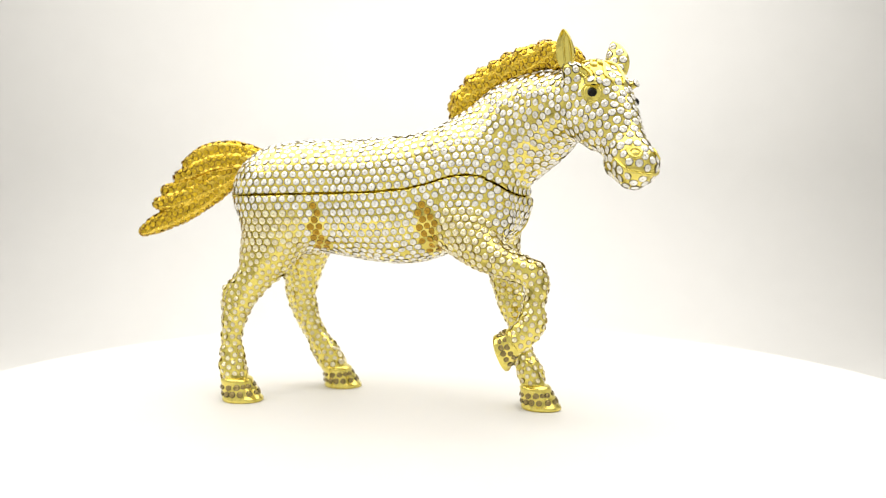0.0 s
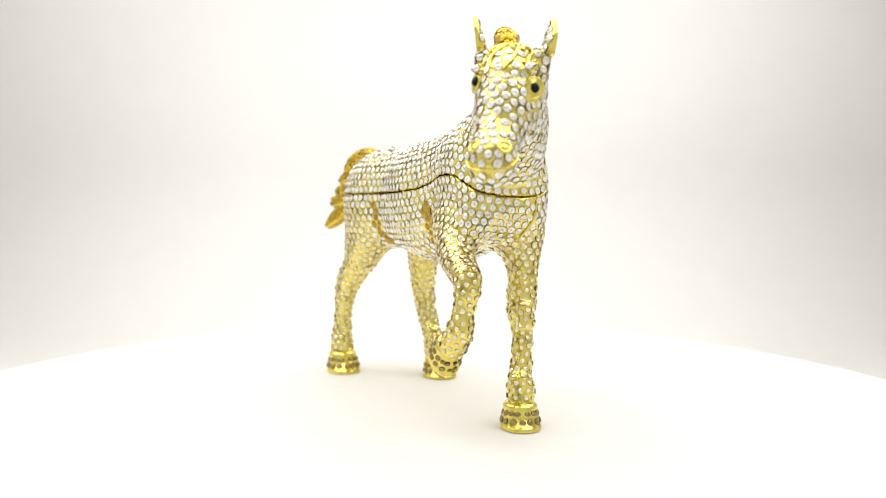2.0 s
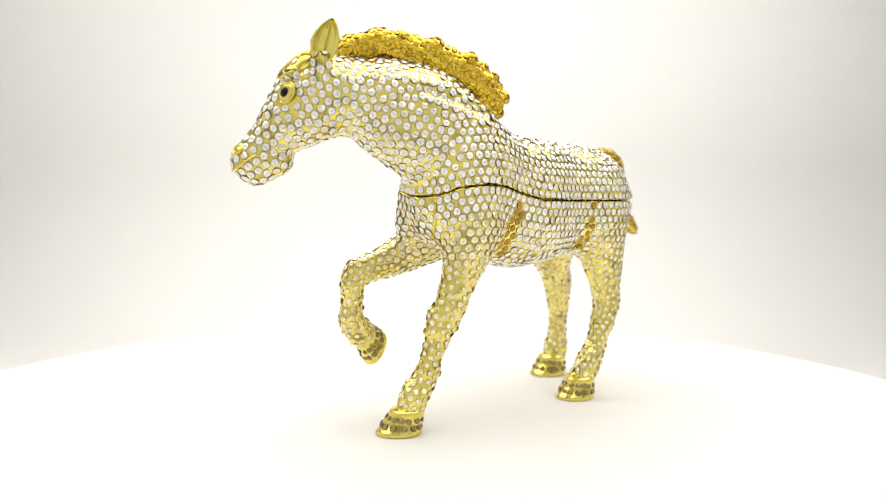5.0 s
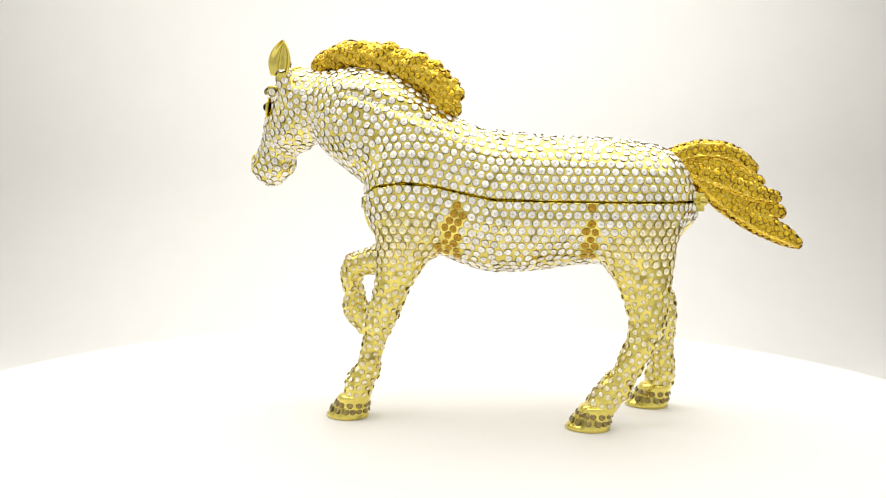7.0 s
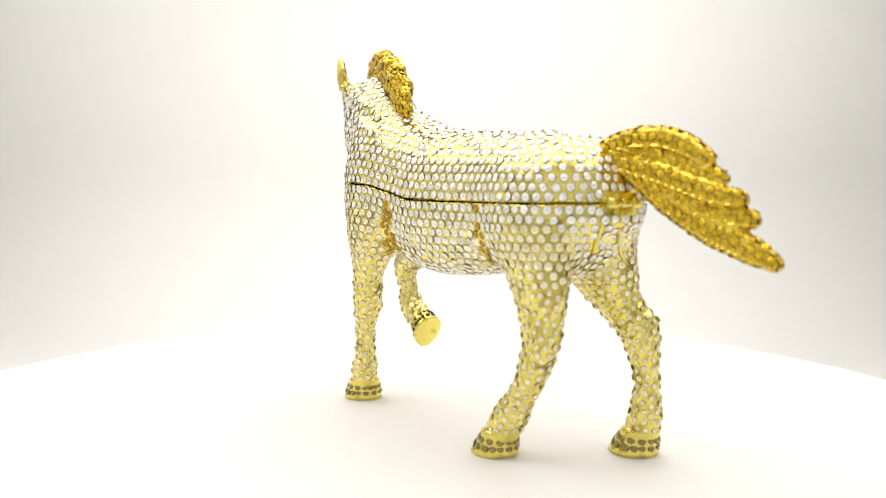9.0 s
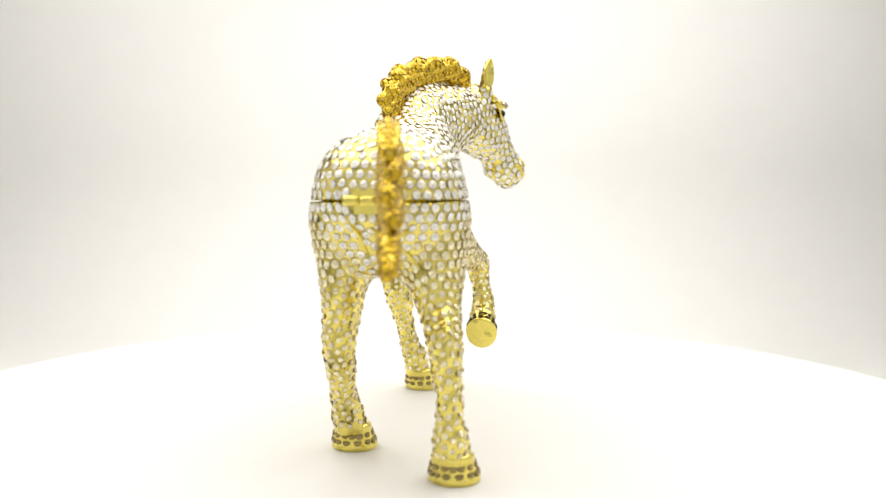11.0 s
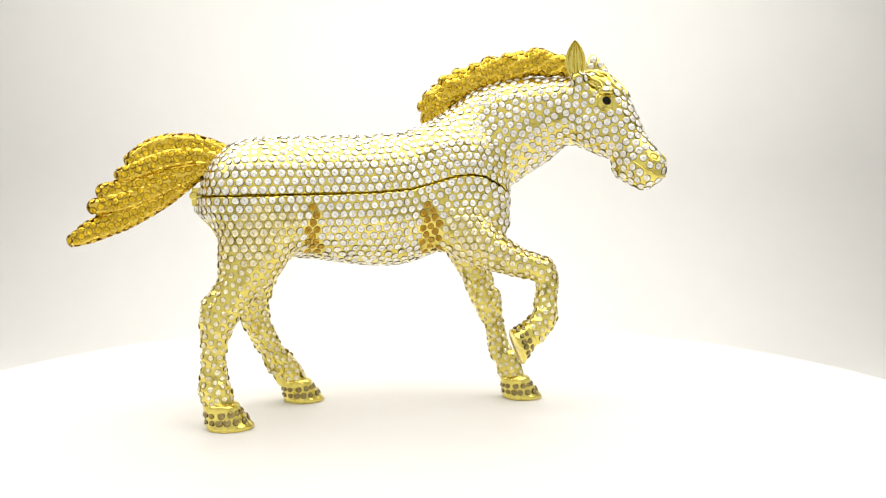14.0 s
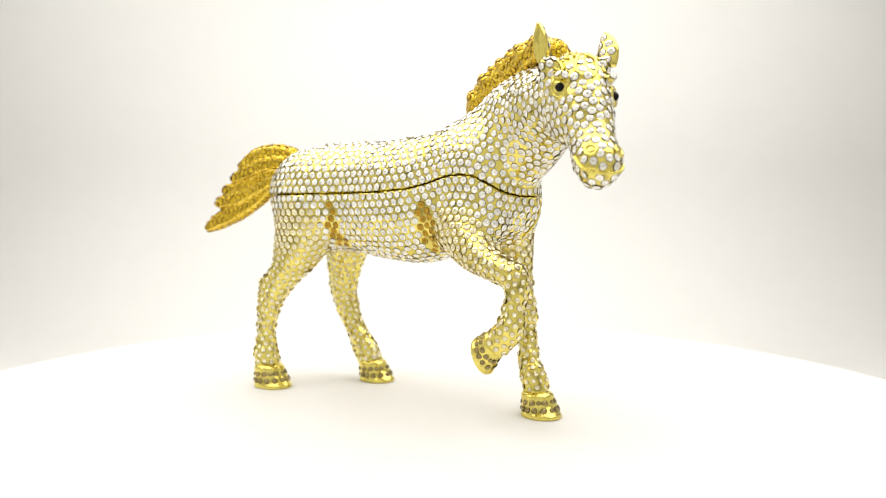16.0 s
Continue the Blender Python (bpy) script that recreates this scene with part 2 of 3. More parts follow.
# joints and tendons: (limb, places with half depth and half width)
JOINTS = [(0, [(15.9, 6.5, 13.8, 1.6, 1.9), (16.6, 6.0, 11.4, 1.8, 2.0)]), (0, [(16.0, 7.7, 27.5, 2.2, 2.6), (16.8, 7.4, 23.5, 1.9, 2.4)]), (0, [(14.0, 7.9, 22.0, 1.0, 1.2), (15.6, 6.9, 16.5, 0.9, 1.1)]),
          (1, [(24.6, -11.8, 37.2, 2.4, 2.9), (25.9, -12.2, 34.2, 2.1, 2.7)]), (1, [(22.6, -13.0, 30.5, 0.8, 1.1), (22.0, -13.4, 26.0, 1.0, 1.2)]), (1, [(25.9, -13.6, 24.6, 1.6, 2.3), (25.2, -13.7, 22.6, 1.5, 2.1)]),
          (2, [(-57.9, -15.1, 29.2, 1.7, 1.6), (-58.2, -15.6, 25.0, 1.5, 1.5)]), (2, [(-58.0, -16.3, 13.0, 1.6, 2.1), (-58.0, -16.5, 9.5, 1.8, 2.3)]), (2, [(-58.5, -16.0, 22.0, 0.9, 1.0), (-58.6, -16.3, 15.0, 0.9, 1.0)]),
          (3, [(-50.8, 7.7, 28.0, 1.6, 1.5), (-50.4, 7.9, 23.5, 1.4, 1.4)]), (3, [(-44.8, 8.3, 11.5, 1.5, 2.0), (-43.4, 8.3, 8.6, 1.6, 2.1)]), (3, [(-48.8, 8.0, 20.5, 0.9, 1.0), (-46.6, 8.2, 14.0, 0.9, 1.0)])]

trunk = blend(torso(), tube(NECK, (0.25, 0.97, 0)), 5.0)
trunk = blend(trunk, tube([(12, -4.3, 54.5, 4.5, 4.0), (12.6, -4.7, 48.5, 4.6, 4.0)]), 2.5)  # right breast
for side in (-1, 1):  # ear roots and brows
    trunk = blend(trunk, tube(head_rows([(0.0, 5.0 * side, 80.5, 2.6, 2.6), (0.2, 6.4 * side, 84.2, 2.1, 2.1)])), 1.5)
skull = blend(blend(tube(SKULL, LAT), tube(CHIN, LAT), 1.5), tube(CHEEK, LAT), 2.0)
for side in (-1, 1):
    skull = blend(skull, tube(head_rows([(6.2, 6.1 * side, 81.0, 1.1, 1.1), (8.6, 5.5 * side, 80.8, 0.9, 0.9)])), 1.2)
skull = blend(skull, tube(head_rows([(0.3, 0, 84.9, 2.0, 4.2), (4.5, 0, 84.0, 2.0, 4.8), (8.6, 0, 80.6, 1.5, 3.8)]), LAT), 1.0)  # forelock
trunk = blend(trunk, skull, 1.7)


def left_skin(x, z):
    """The y of the neck's left side at a place."""
    column = trunk[int((x - LOW[0]) / STEP), :, int((z - LOW[2]) / STEP)]
    return float(AX[1][np.flatnonzero(column < 0)[-1]])


for fold in ([(25, 80.6), (20.1, 79.6), (15.5, 78.4), (11.3, 77.0), (7, 75.4), (3, 73.2)], [(21, 76.0), (17, 74.8), (13.5, 73.6), (10.4, 72.2), (6.5, 70.8), (2.8, 69.6)]):
    trunk = blend(trunk, tube([(x, left_skin(x, z) - 0.6, z, 0.8 + 0.5 * math.sin(math.pi * i / 5), 1.25) for i, (x, z) in enumerate(fold)]), 0.8)
limbs = [tube(FRONT_LEFT), tube(FRONT_RIGHT), tube(HIND_RIGHT), tube(HIND_LEFT)]
for k, rows in JOINTS:
    limbs[k] = blend(limbs[k], tube(rows), 0.7)
field = trunk
for limb in limbs:
    field = blend(field, limb, 3.0)


shank = np.clip((36 - AX[2]) / 4, 0, 1)[None, None, :]
field = field + 0.1 + 0.28 * shank * np.sin(1.5 * AX[0][:, None, None] + 0.5 * AX[2]) * np.sin(1.7 * AX[1][None, :, None] + 0.9 * AX[2])


def sample(grid, pts, low=LOW):
    """Trilinear reading of a grid at points."""
    q = (pts - low) / STEP
    i = np.clip(np.floor(q).astype(int), 0, np.array(grid.shape) - 2)
    f = q - i
    out = 0
    for a in (0, 1):
        for b in (0, 1):
            for c in (0, 1):
                w = (f[:, 0] if a else 1 - f[:, 0]) * (f[:, 1] if b else 1 - f[:, 1]) * (f[:, 2] if c else 1 - f[:, 2])
                out = out + w * grid[i[:, 0] + a, i[:, 1] + b, i[:, 2] + c]
    return out


def slope(grid, pts, low=LOW, steep=False):
    """Unit normals; with steep, also how fast the field changes along them."""
    g = np.stack([sample(grid, pts + e, low) - sample(grid, pts - e, low) for e in np.eye(3) * 0.7], 1) / 1.4
    size = np.maximum(np.linalg.norm(g, axis=1), 1e-3)
    n = g / size[:, None]
    return (n, size) if steep else n


def skin(grid, low=LOW):
    """Surface nets: one vertex to each cell that the zero level crosses."""
    neg = grid < 0
    c = [neg[i:neg.shape[0] - 1 + i, j:neg.shape[1] - 1 + j, k:neg.shape[2] - 1 + k] for i in (0, 1) for j in (0, 1) for k in (0, 1)]
    count = sum(x.astype(np.int8) for x in c)
    cells = np.argwhere((count > 0) & (count < 8))
    index = np.full(count.shape, -1, np.int32)
    index[tuple(cells.T)] = np.arange(len(cells))
    total, hits = np.zeros((len(cells), 3)), np.zeros(len(cells))
    corner = np.array([(i, j, k) for i in (0, 1) for j in (0, 1) for k in (0, 1)])
    val = [grid[tuple((cells + o).T)] for o in corner]
    for a in range(8):
        for b in range(a + 1, 8):
            if np.abs(corner[a] - corner[b]).sum() != 1:
                continue
            cut = (val[a] < 0) != (val[b] < 0)
            t = np.where(cut, val[a] / np.where(cut, val[a] - val[b], 1), 0)[:, None]
            total += np.where(cut[:, None], corner[a] + t * (corner[b] - corner[a]), 0)
            hits += cut
    verts = low + STEP * (cells + total / hits[:, None])
    faces = []
    for ax in range(3):
        u, v = (ax + 1) % 3, (ax + 2) % 3
        lo = [slice(1, -1)] * 3
        lo[ax] = slice(0, -1)
        hi = list(lo)
        hi[ax] = slice(1, None)
        edge = np.argwhere(neg[tuple(lo)] != neg[tuple(hi)])
        off = np.ones(3, int)
        off[ax] = 0
        edge = edge + off
        inside = neg[tuple(edge.T)]
        eu, ev = np.eye(3, dtype=int)[u], np.eye(3, dtype=int)[v]
        quad = np.stack([index[tuple((edge - eu - ev).T)], index[tuple((edge - ev).T)], index[tuple(edge.T)], index[tuple((edge - eu).T)]], 1)
        quad[~inside] = quad[~inside][:, ::-1]
        faces.append(quad)
    return verts, np.vstack(faces)


def skin_mesh(name, grid, mat, low=LOW):
    v, f = skin(grid, low)
    return mesh_from(name, v * 0.001, f, mat)


# the wavy joint between lid and base, higher on the right side than on the left
def seam(x, y):
    right = np.interp(x, [-62, -33, -19, -9.6, -4, 1.5, 5.7, 9.8, 14, 17.5, 20], [54.0, 54.9, 55.4, 56.3, 57.8, 59.5, 60, 59.6, 57.4, 54.9, 54.5])
    left = np.interp(x, [-62, -38, -24, -12, -5, 1.7, 8.3, 14.9, 18, 20], [53.9, 53.7, 53.8, 54.1, 55.5, 57.1, 57.6, 56.8, 54.9, 54.5])
    f = np.clip((y + 9) / 22, 0, 1)
    return right + (left - right) * f


horse = new("horse_figurine")
tagged(horse, "pale gold horse trinket box set with clear rhinestones, foreleg raised", "figurine")
wave = seam(AX[0][:, None], AX[1][None, :])[:, :, None].astype(np.float32)
height = AX[2][None, None, :]
LID = part_of("lid", skin_mesh("lid", np.maximum(field, wave + 0.14 - height), GOLD), horse, "hinged upper half with neck and head")
rest = np.maximum(field, height - wave + 0.14)
others = [np.minimum.reduce([trunk] + [m for m in limbs if m is not limb]) for limb in limbs]
for limb, other in zip(limbs, others):
    rest = np.maximum(rest, other - limb)
lip = np.maximum(field + 2.3, np.abs(height - wave) - 1.3)  # inner rim that closes the joint
rest = np.where(AX[0][:, None, None] < 19, np.minimum(rest, lip), rest)
BASE = part_of("base", skin_mesh("base", rest, GOLD), horse, "lower half of the hollow body")
LEGS = []
for name, limb, other in zip(("front_leg", "front_leg", "hind_leg", "hind_leg"), limbs, others):
    grid = np.maximum(np.maximum(field + 0.04, limb - other - 0.8), height - wave + 1.2)
    LEGS.append(part_of(name, skin_mesh(name, grid, GOLD), horse, "raised bent foreleg" if limb is limbs[1] else ""))

# mane and tail, on grids of their own
def own_grid(lo, hi):
    lo = np.array(lo, float)
    return lo, [(lo[k] + STEP * np.arange(int((hi[k] - lo[k]) / STEP))).astype(np.float32) for k in range(3)]


def strands(grid, axes, along, up, size, pitch, low, jag):
    """Locks of hair: narrow raised lines that run along, with a wander."""
    gx, gy, gz = np.meshgrid(*axes, indexing="ij", sparse=True)
    a = gx * along[0] + gy * along[1] + gz * along[2]
    u = gx * up[0] + gy * up[1] + gz * up[2]
    ridge = (1 - np.abs(np.sin(math.pi * lock(a, u) / pitch))) ** 2
    return grid - size * ridge - jag * (np.abs(np.sin(math.pi * (a * 0.8 + u * 0.35) / 5.2)) - 0.6)


def waves(grid, axes, along, pitch, size):
    """Swelling of the locks, lump by lump."""
    gx, gy, gz = np.meshgrid(*axes, indexing="ij", sparse=True)
    steep = np.sqrt(sum(g * g for g in np.gradient(grid, STEP)))
    grid = np.clip(grid / np.clip(steep, 0.25, 2), -5, 20)
    return grid - size * (np.abs(np.sin(math.pi * (gx * along[0] + gy * along[1] + gz * along[2]) / pitch)) - 0.6)


def lock(a, u):
    return u + 0.5 * np.sin(a * 0.35) + 0.12 * a


MANE = [(-2.7, 8.0, 75.2, 1.7, 1.4), (-0.2, 7.7, 78.9, 2.8, 1.9), (4, 6.9, 82.8, 3.4, 2.2), (11, 4, 86.3, 3.2, 2.1), (19, 0, 88.5, 3.1, 2.1), (25.5, -3.3, 89.2, 3.0, 2.1), (31, -5.8, 88.0, 2.3, 1.8)]
mane_low, mane_axes = own_grid((-10, -14, 70), (38, 16, 97))
mane_smooth = tube(MANE, (0.37, 0.93, 0), mane_axes, mane_low)
for k, (x, y, z, a, b) in enumerate(smooth_rows(MANE, 2)[1:]):  # tufts that lean back
    r, swing = 1.9 + 0.35 * math.sin(2.3 * k), 0.5 * (-1) ** k
    tuft = tube([(x + 1.4, y - 0.5, z - 0.4 * a, r, b), (x - 0.2, y + swing, z + 0.35 * a, r, 1.05 * b), (x - 2.0, y + 0.8 + swing, z + 0.62 * a, 0.8 * r, 0.85 * b)], (0.37, 0.93, 0), mane_axes, mane_low)
    mane_smooth = blend(mane_smooth, tuft, 0.5)
mane_smooth = waves(mane_smooth, mane_axes, (0.85, -0.3, 0.25), 7.0, 0.2)
mane_grid = strands(mane_smooth, mane_axes, (0.85, -0.3, 0.4), (-0.5, 0.2, 0.85), 0.4, 3.0, mane_low, 0.0)
MANE_PART = part_of("mane", skin_mesh("mane", mane_grid, AMBER_GOLD, mane_low), horse, "upright deep gold mane with amber rhinestones")


def tail_place(x, z, half, off=0.0):
    """A place in the tail's upright plane, which slants to the right behind the rump."""
    return (x, 7.95 + 0.2153 * x + off, z, half)


# locks of the tail, from the root to their rounded tips, upper edge first: (x, z, half depth)
LOCKS = [([(-55, 64.6, 2.0), (-60, 66.2, 2.3), (-66, 66.6, 2.3), (-71.5, 65.0, 2.3), (-75.6, 62.4, 1.6)], 0.4),
         ([(-56, 63.4, 2.0), (-61.5, 63.6, 2.4), (-67.5, 62.8, 2.4), (-73.2, 60.6, 2.3), (-77.6, 58.9, 1.6)], -0.4),
         ([(-57, 62.4, 2.0), (-63, 61.0, 2.4), (-69, 59.0, 2.4), (-76, 56.4, 2.3), (-81.6, 55.0, 1.7)], 0.5),
         ([(-58, 61.8, 1.8), (-63.6, 59.0, 2.3), (-70, 56.0, 2.4), (-77.5, 52.6, 2.3), (-83.2, 51.4, 1.8)], -0.4),
         ([(-59, 61.2, 1.6), (-64.4, 57.4, 2.2), (-70.6, 52.8, 2.6), (-78.5, 48.4, 2.7), (-84, 46.0, 2.5), (-88.0, 43.7, 1.4)], 0.2)]
TAIL_SIDE = (-0.2105, 0.9776, 0)
tail_low, tail_axes = own_grid((-96, -20, 36), (-50, 6, 75))
tail_smooth, fins = None, None
for k, (rows, off) in enumerate(LOCKS):
    body = tube([(*tail_place(*r, off), 1.75 - 0.35 * (i == len(rows) - 1)) for i, r in enumerate(rows)], TAIL_SIDE, tail_axes, tail_low)
    tail_smooth = body if tail_smooth is None else blend(tail_smooth, body, 0.5)
    for shift in (-0.65, 0.65) if k == 0 else (0.65,):  # raised lines along the lock
        fin = tube([(*tail_place(x + 0.25 * shift * h, z - shift * h, 0.3, off), 2.5 - 0.5 * (i == len(rows) - 1) - 0.2 * abs(shift)) for i, (x, z, h) in enumerate(rows)], TAIL_SIDE, tail_axes, tail_low)
        fins = fin if fins is None else np.minimum(fins, fin)
tail_smooth = waves(tail_smooth, tail_axes, (-0.8, -0.2, 0.5), 5.5, 0.15)
tail_grid = blend(tail_smooth, fins, 0.35)
TAIL_PART = part_of("tail", skin_mesh("tail", tail_grid, AMBER_GOLD, tail_low), horse, "flowing deep gold tail with amber rhinestones")


# ---- hooves ----
def hoof_mesh():
    """A hoof 10 mm long, toe along x, sole at z = 0: flared wall, rounded sole edge and a coronet band."""
    verts, faces, n = [], [], 32
    for z, fx, bx, w, sh in [(0.0, 5.1, 4.2, 4.3, 0), (0.15, 5.55, 4.5, 4.65, 0), (0.6, 5.55, 4.55, 4.7, 0), (1.0, 5.35, 4.45, 4.6, -0.1), (1.15, 5.15, 4.35, 4.5, -0.15), (2.8, 4.5, 4.15, 4.25, -0.6), (4.3, 3.75, 3.95, 3.85, -1.1),
                             (4.5, 3.8, 4.0, 3.9, -1.15), (5.0, 3.75, 3.95, 3.85, -1.3), (5.4, 3.4, 3.6, 3.5, -1.4), (5.8, 2.2, 2.4, 2.2, -1.5)]:
        for k in range(n):
            a = 2 * math.pi * k / n
            c = math.cos(a)
            verts.append((((fx if c > 0 else bx) * c + sh) * 0.001, w * math.sin(a) * 0.001, z * 0.001))
    for i in range(10):
        for k in range(n):
            a, b = i * n + k, i * n + (k + 1) % n
            faces.append((a, b, b + n, a + n))
    faces.append(tuple(range(n - 1, -1, -1)))
    faces.append(tuple(range(10 * n, 11 * n)))
    return mesh_from("hoof", verts, faces, GOLD)


def axes_pose(place, fx, up, scale=1.0):
    fx, up = Vector(fx).normalized(), Vector(up).normalized()
    sy = up.cross(fx).normalized()
    fx = sy.cross(up)
    m = Matrix((fx, sy, up)).transposed().to_4x4()
    return Matrix.Translation(Vector(place) * 0.001) @ m @ Matrix.Diagonal((scale, scale, scale, 1))


HOOF = hoof_mesh()
HOOF_POSES = [axes_pose((22.9, 3.2, 0), (1, -0.4, 0), (0, 0, 1), 1.06), axes_pose((16.6, -14.1, 17.4), (0.36, 0, -0.93), (0.93, 0, 0.36), 0.92),
              axes_pose((-53.5, -16.6, 0), (1, -0.1, 0), (0, 0, 1), 1.1), axes_pose((-35.8, 7.9, 0), (1, -0.05, 0), (0, 0, 1), 1.06)]
HOOVES = []
for leg, m in zip(LEGS, HOOF_POSES):
    ob = part_of("hoof", HOOF, leg, "gold hoof set with smoky stones")
    ob.matrix_local = m
    HOOVES.append(ob)


# ---- fittings of the head and body ----
def settle(p, grid=None, low=LOW):
    """Moves points onto the skin; gives the places and the normals."""
    p = np.atleast_2d(np.array(p, float))
    grid = field if grid is None else grid
    for _ in range(6):
        n, size = slope(grid, p, low, True)
        p = p - n * np.clip(sample(grid, p, low) / np.maximum(size, 0.5), -0.8, 0.8)[:, None]
    return p, slope(grid, p, low)


def wire(name, pts, radius, mat, parent, label="", lift=0.1, tip=0.5):
    """A raised line of metal laid along the skin."""
    rows = smooth_rows(pts, 5)
    p, nrm = settle(rows)
    p = p + nrm * lift
    verts, faces, m = [], [], 8
    for i in range(len(p)):
        d = p[min(i + 1, len(p) - 1)] - p[max(i - 1, 0)]
        d = d / np.linalg.norm(d)
        side = np.cross(d, nrm[i])
        side = side / np.linalg.norm(side)
        up = np.cross(side, d)
        t = i / (len(p) - 1)
        r = radius * (tip + (1 - tip) * math.sin(math.pi * t))
        verts += [p[i] + r * (math.cos(2 * math.pi * k / m) * side + math.sin(2 * math.pi * k / m) * up) for k in range(m)]
    for i in range(len(p) - 1):
        for k in range(m):
            a, b = i * m + k, i * m + (k + 1) % m
            faces.append((a, a + m, b + m, b))
    faces.append(tuple(range(m)))
    faces.append(tuple(range(len(p) * m - 1, (len(p) - 1) * m - 1, -1)))
    return part_of(name, mesh_from(name, np.array(verts) * 0.001, faces, mat), parent, label)


def ring_mesh(name, rx, ry, thick, mat, n=28, m=8):
    verts, faces = [], []
    for i in range(n):
        a = 2 * math.pi * i / n
        for k in range(m):
            b = 2 * math.pi * k / m
            verts.append(((rx + thick * math.cos(b)) * math.cos(a), (ry + thick * math.cos(b)) * math.sin(a), 0.8 * thick * math.sin(b)))
    for i in range(n):
        for k in range(m):
            a, b = i * m + k, i * m + (k + 1) % m
            c, d = ((i + 1) % n) * m + k, ((i + 1) % n) * m + (k + 1) % m
            faces.append((a, c, d, b))
    return mesh_from(name, np.array(verts) * 0.001, faces, mat)


def dome_mesh(name, rx, ry, tall, mat, n=24, m=8):
    verts, faces = [], []
    for i in range(m):
        a = 0.5 * math.pi * i / m
        verts += [(rx * math.cos(a) * math.cos(2 * math.pi * k / n), ry * math.cos(a) * math.sin(2 * math.pi * k / n), tall * math.sin(a)) for k in range(n)]
    verts.append((0, 0, tall))
    for i in range(m - 1):
        for k in range(n):
            a, b = i * n + k, i * n + (k + 1) % n
            faces.append((a, b, b + n, a + n))
    faces += [((m - 1) * n + k, (m - 1) * n + (k + 1) % n, m * n) for k in range(n)]
    faces.append(tuple(range(n - 1, -1, -1)))
    return mesh_from(name, np.array(verts) * 0.001, faces, mat)


BARE = []  # places that carry no stones: (centre, radius)
EYELID, EYELID_OUTER = ring_mesh("eyelid", 1.75, 1.5, 0.5, GOLD), ring_mesh("eyelid", 2.5, 2.1, 0.35, GOLD)
EYE_BED, EYEBALL = dome_mesh("eye", 2.3, 2.0, 0.55, GOLD), dome_mesh("pupil", 1.25, 1.15, 1.25, BLACK)
NOSE_RING, NOSE_BOSS = ring_mesh("nostril", 1.35, 1.15, 0.45, GOLD), dome_mesh("boss", 1.0, 0.85, 0.3, GOLD)
for side in (-1, 1):
    p, nrm = settle([on_head(7.8, side * 6.6 - 0.2, 78.4 if side < 0 else 76.9)])
    eye = part_of("eye", EYE_BED, LID, "gold eye socket")
    eye.matrix_local = axes_pose(p[0] + 0.15 * nrm[0], FORE * 0.9 + np.array([0, 0, -0.35]), nrm[0] + 0.35 * FORE)
    for name, me, lab in (("eyelid", EYELID, ""), ("pupil", EYEBALL, "glossy black eye"), ("brow", EYELID_OUTER, "")):
        part_of(name, me, eye, lab)
    BARE.append((p[0], 3.1))
    p, nrm = settle([on_head(18.9, side * 3.0 + 0.2, 64.6)])
    nose = part_of("nostril", NOSE_RING, LID, "raised gold nostril")
    nose.matrix_local = axes_pose(p[0], FORE, nrm[0])
    part_of("boss", NOSE_BOSS, nose)
    BARE.append((p[0], 2.0))
MOUTH = [on_head(14.4, 5.2, 63.6), on_head(16.5, 5.2, 62.2), on_head(18.8, 4.4, 60.6), on_head(20.4, 2.2, 59.9), on_head(20.9, 0, 59.8), on_head(20.4, -2.0, 59.9), on_head(18.8, -4.2, 60.6), on_head(16.5, -5.0, 62.2), on_head(14.4, -5.0, 63.6)]
wire("mouth", MOUTH, 0.42, GOLD, LID, "gold line of the closed lips")
for q in smooth_rows(MOUTH, 3):
    BARE.append((settle([q])[0][0], 1.25))
CURLS = [[on_head(1, -4, 85), on_head(4, -5, 84), on_head(6.5, -5.6, 82.5), on_head(7.6, -4.0, 82)], [on_head(2, 0.5, 85.5), on_head(5, -1, 84.5), on_head(8, -2.5, 82), on_head(9.5, -1.6, 80.5)],
         [on_head(2, 0.8, 85.5), on_head(5, 2.0, 84.5), on_head(8, 1.6, 82), on_head(9.6, 0.4, 80)], [on_head(1, 4, 85), on_head(4, 5, 84), on_head(6.5, 5.2, 82.5), on_head(7.6, 3.6, 82)],
         [on_head(3, -6.0, 83.5), on_head(5, -6.4, 82.0), on_head(6.5, -6.6, 81.4)], [on_head(3, 6.0, 83.5), on_head(5, 6.2, 82.0), on_head(6.5, 6.4, 81.4)]]
CURLS += [[on_head(0.2, l, 86.6), on_head(2.4, l + 0.9, 86.3), on_head(4.6, l - 0.4, 85.2), on_head(5.4, l + 0.5, 84.6)] for l in (-3.4, -1.4, 1.2, 3.3)]
for pts in CURLS:
    wire("forelock_curl", pts, 0.42, GOLD, LID, "gold curl of the forelock", 0.2)
    for q in smooth_rows(pts, 2):
        BARE.append((settle([q])[0][0], 1.15))
CREASES = [([(16.5, 8.4, 54), (16.5, 8.0, 49), (16, 5.8, 43.8)], 0.36), ([(-60, -1.5, 49.5), (-58.8, -5.0, 44.9), (-56.3, -10, 41)], 0.5), ([(-60, 3.1, 49), (-59.5, 1.6, 45.3), (-58.5, -0.3, 41.7)], 0.45)]
for pts, r in CREASES:
    wire("ridge", pts, r, GOLD, BASE, "raised gold line", 0.15)
    for q in smooth_rows(pts, 4):
        BARE.append((settle([q])[0][0], 1.0))


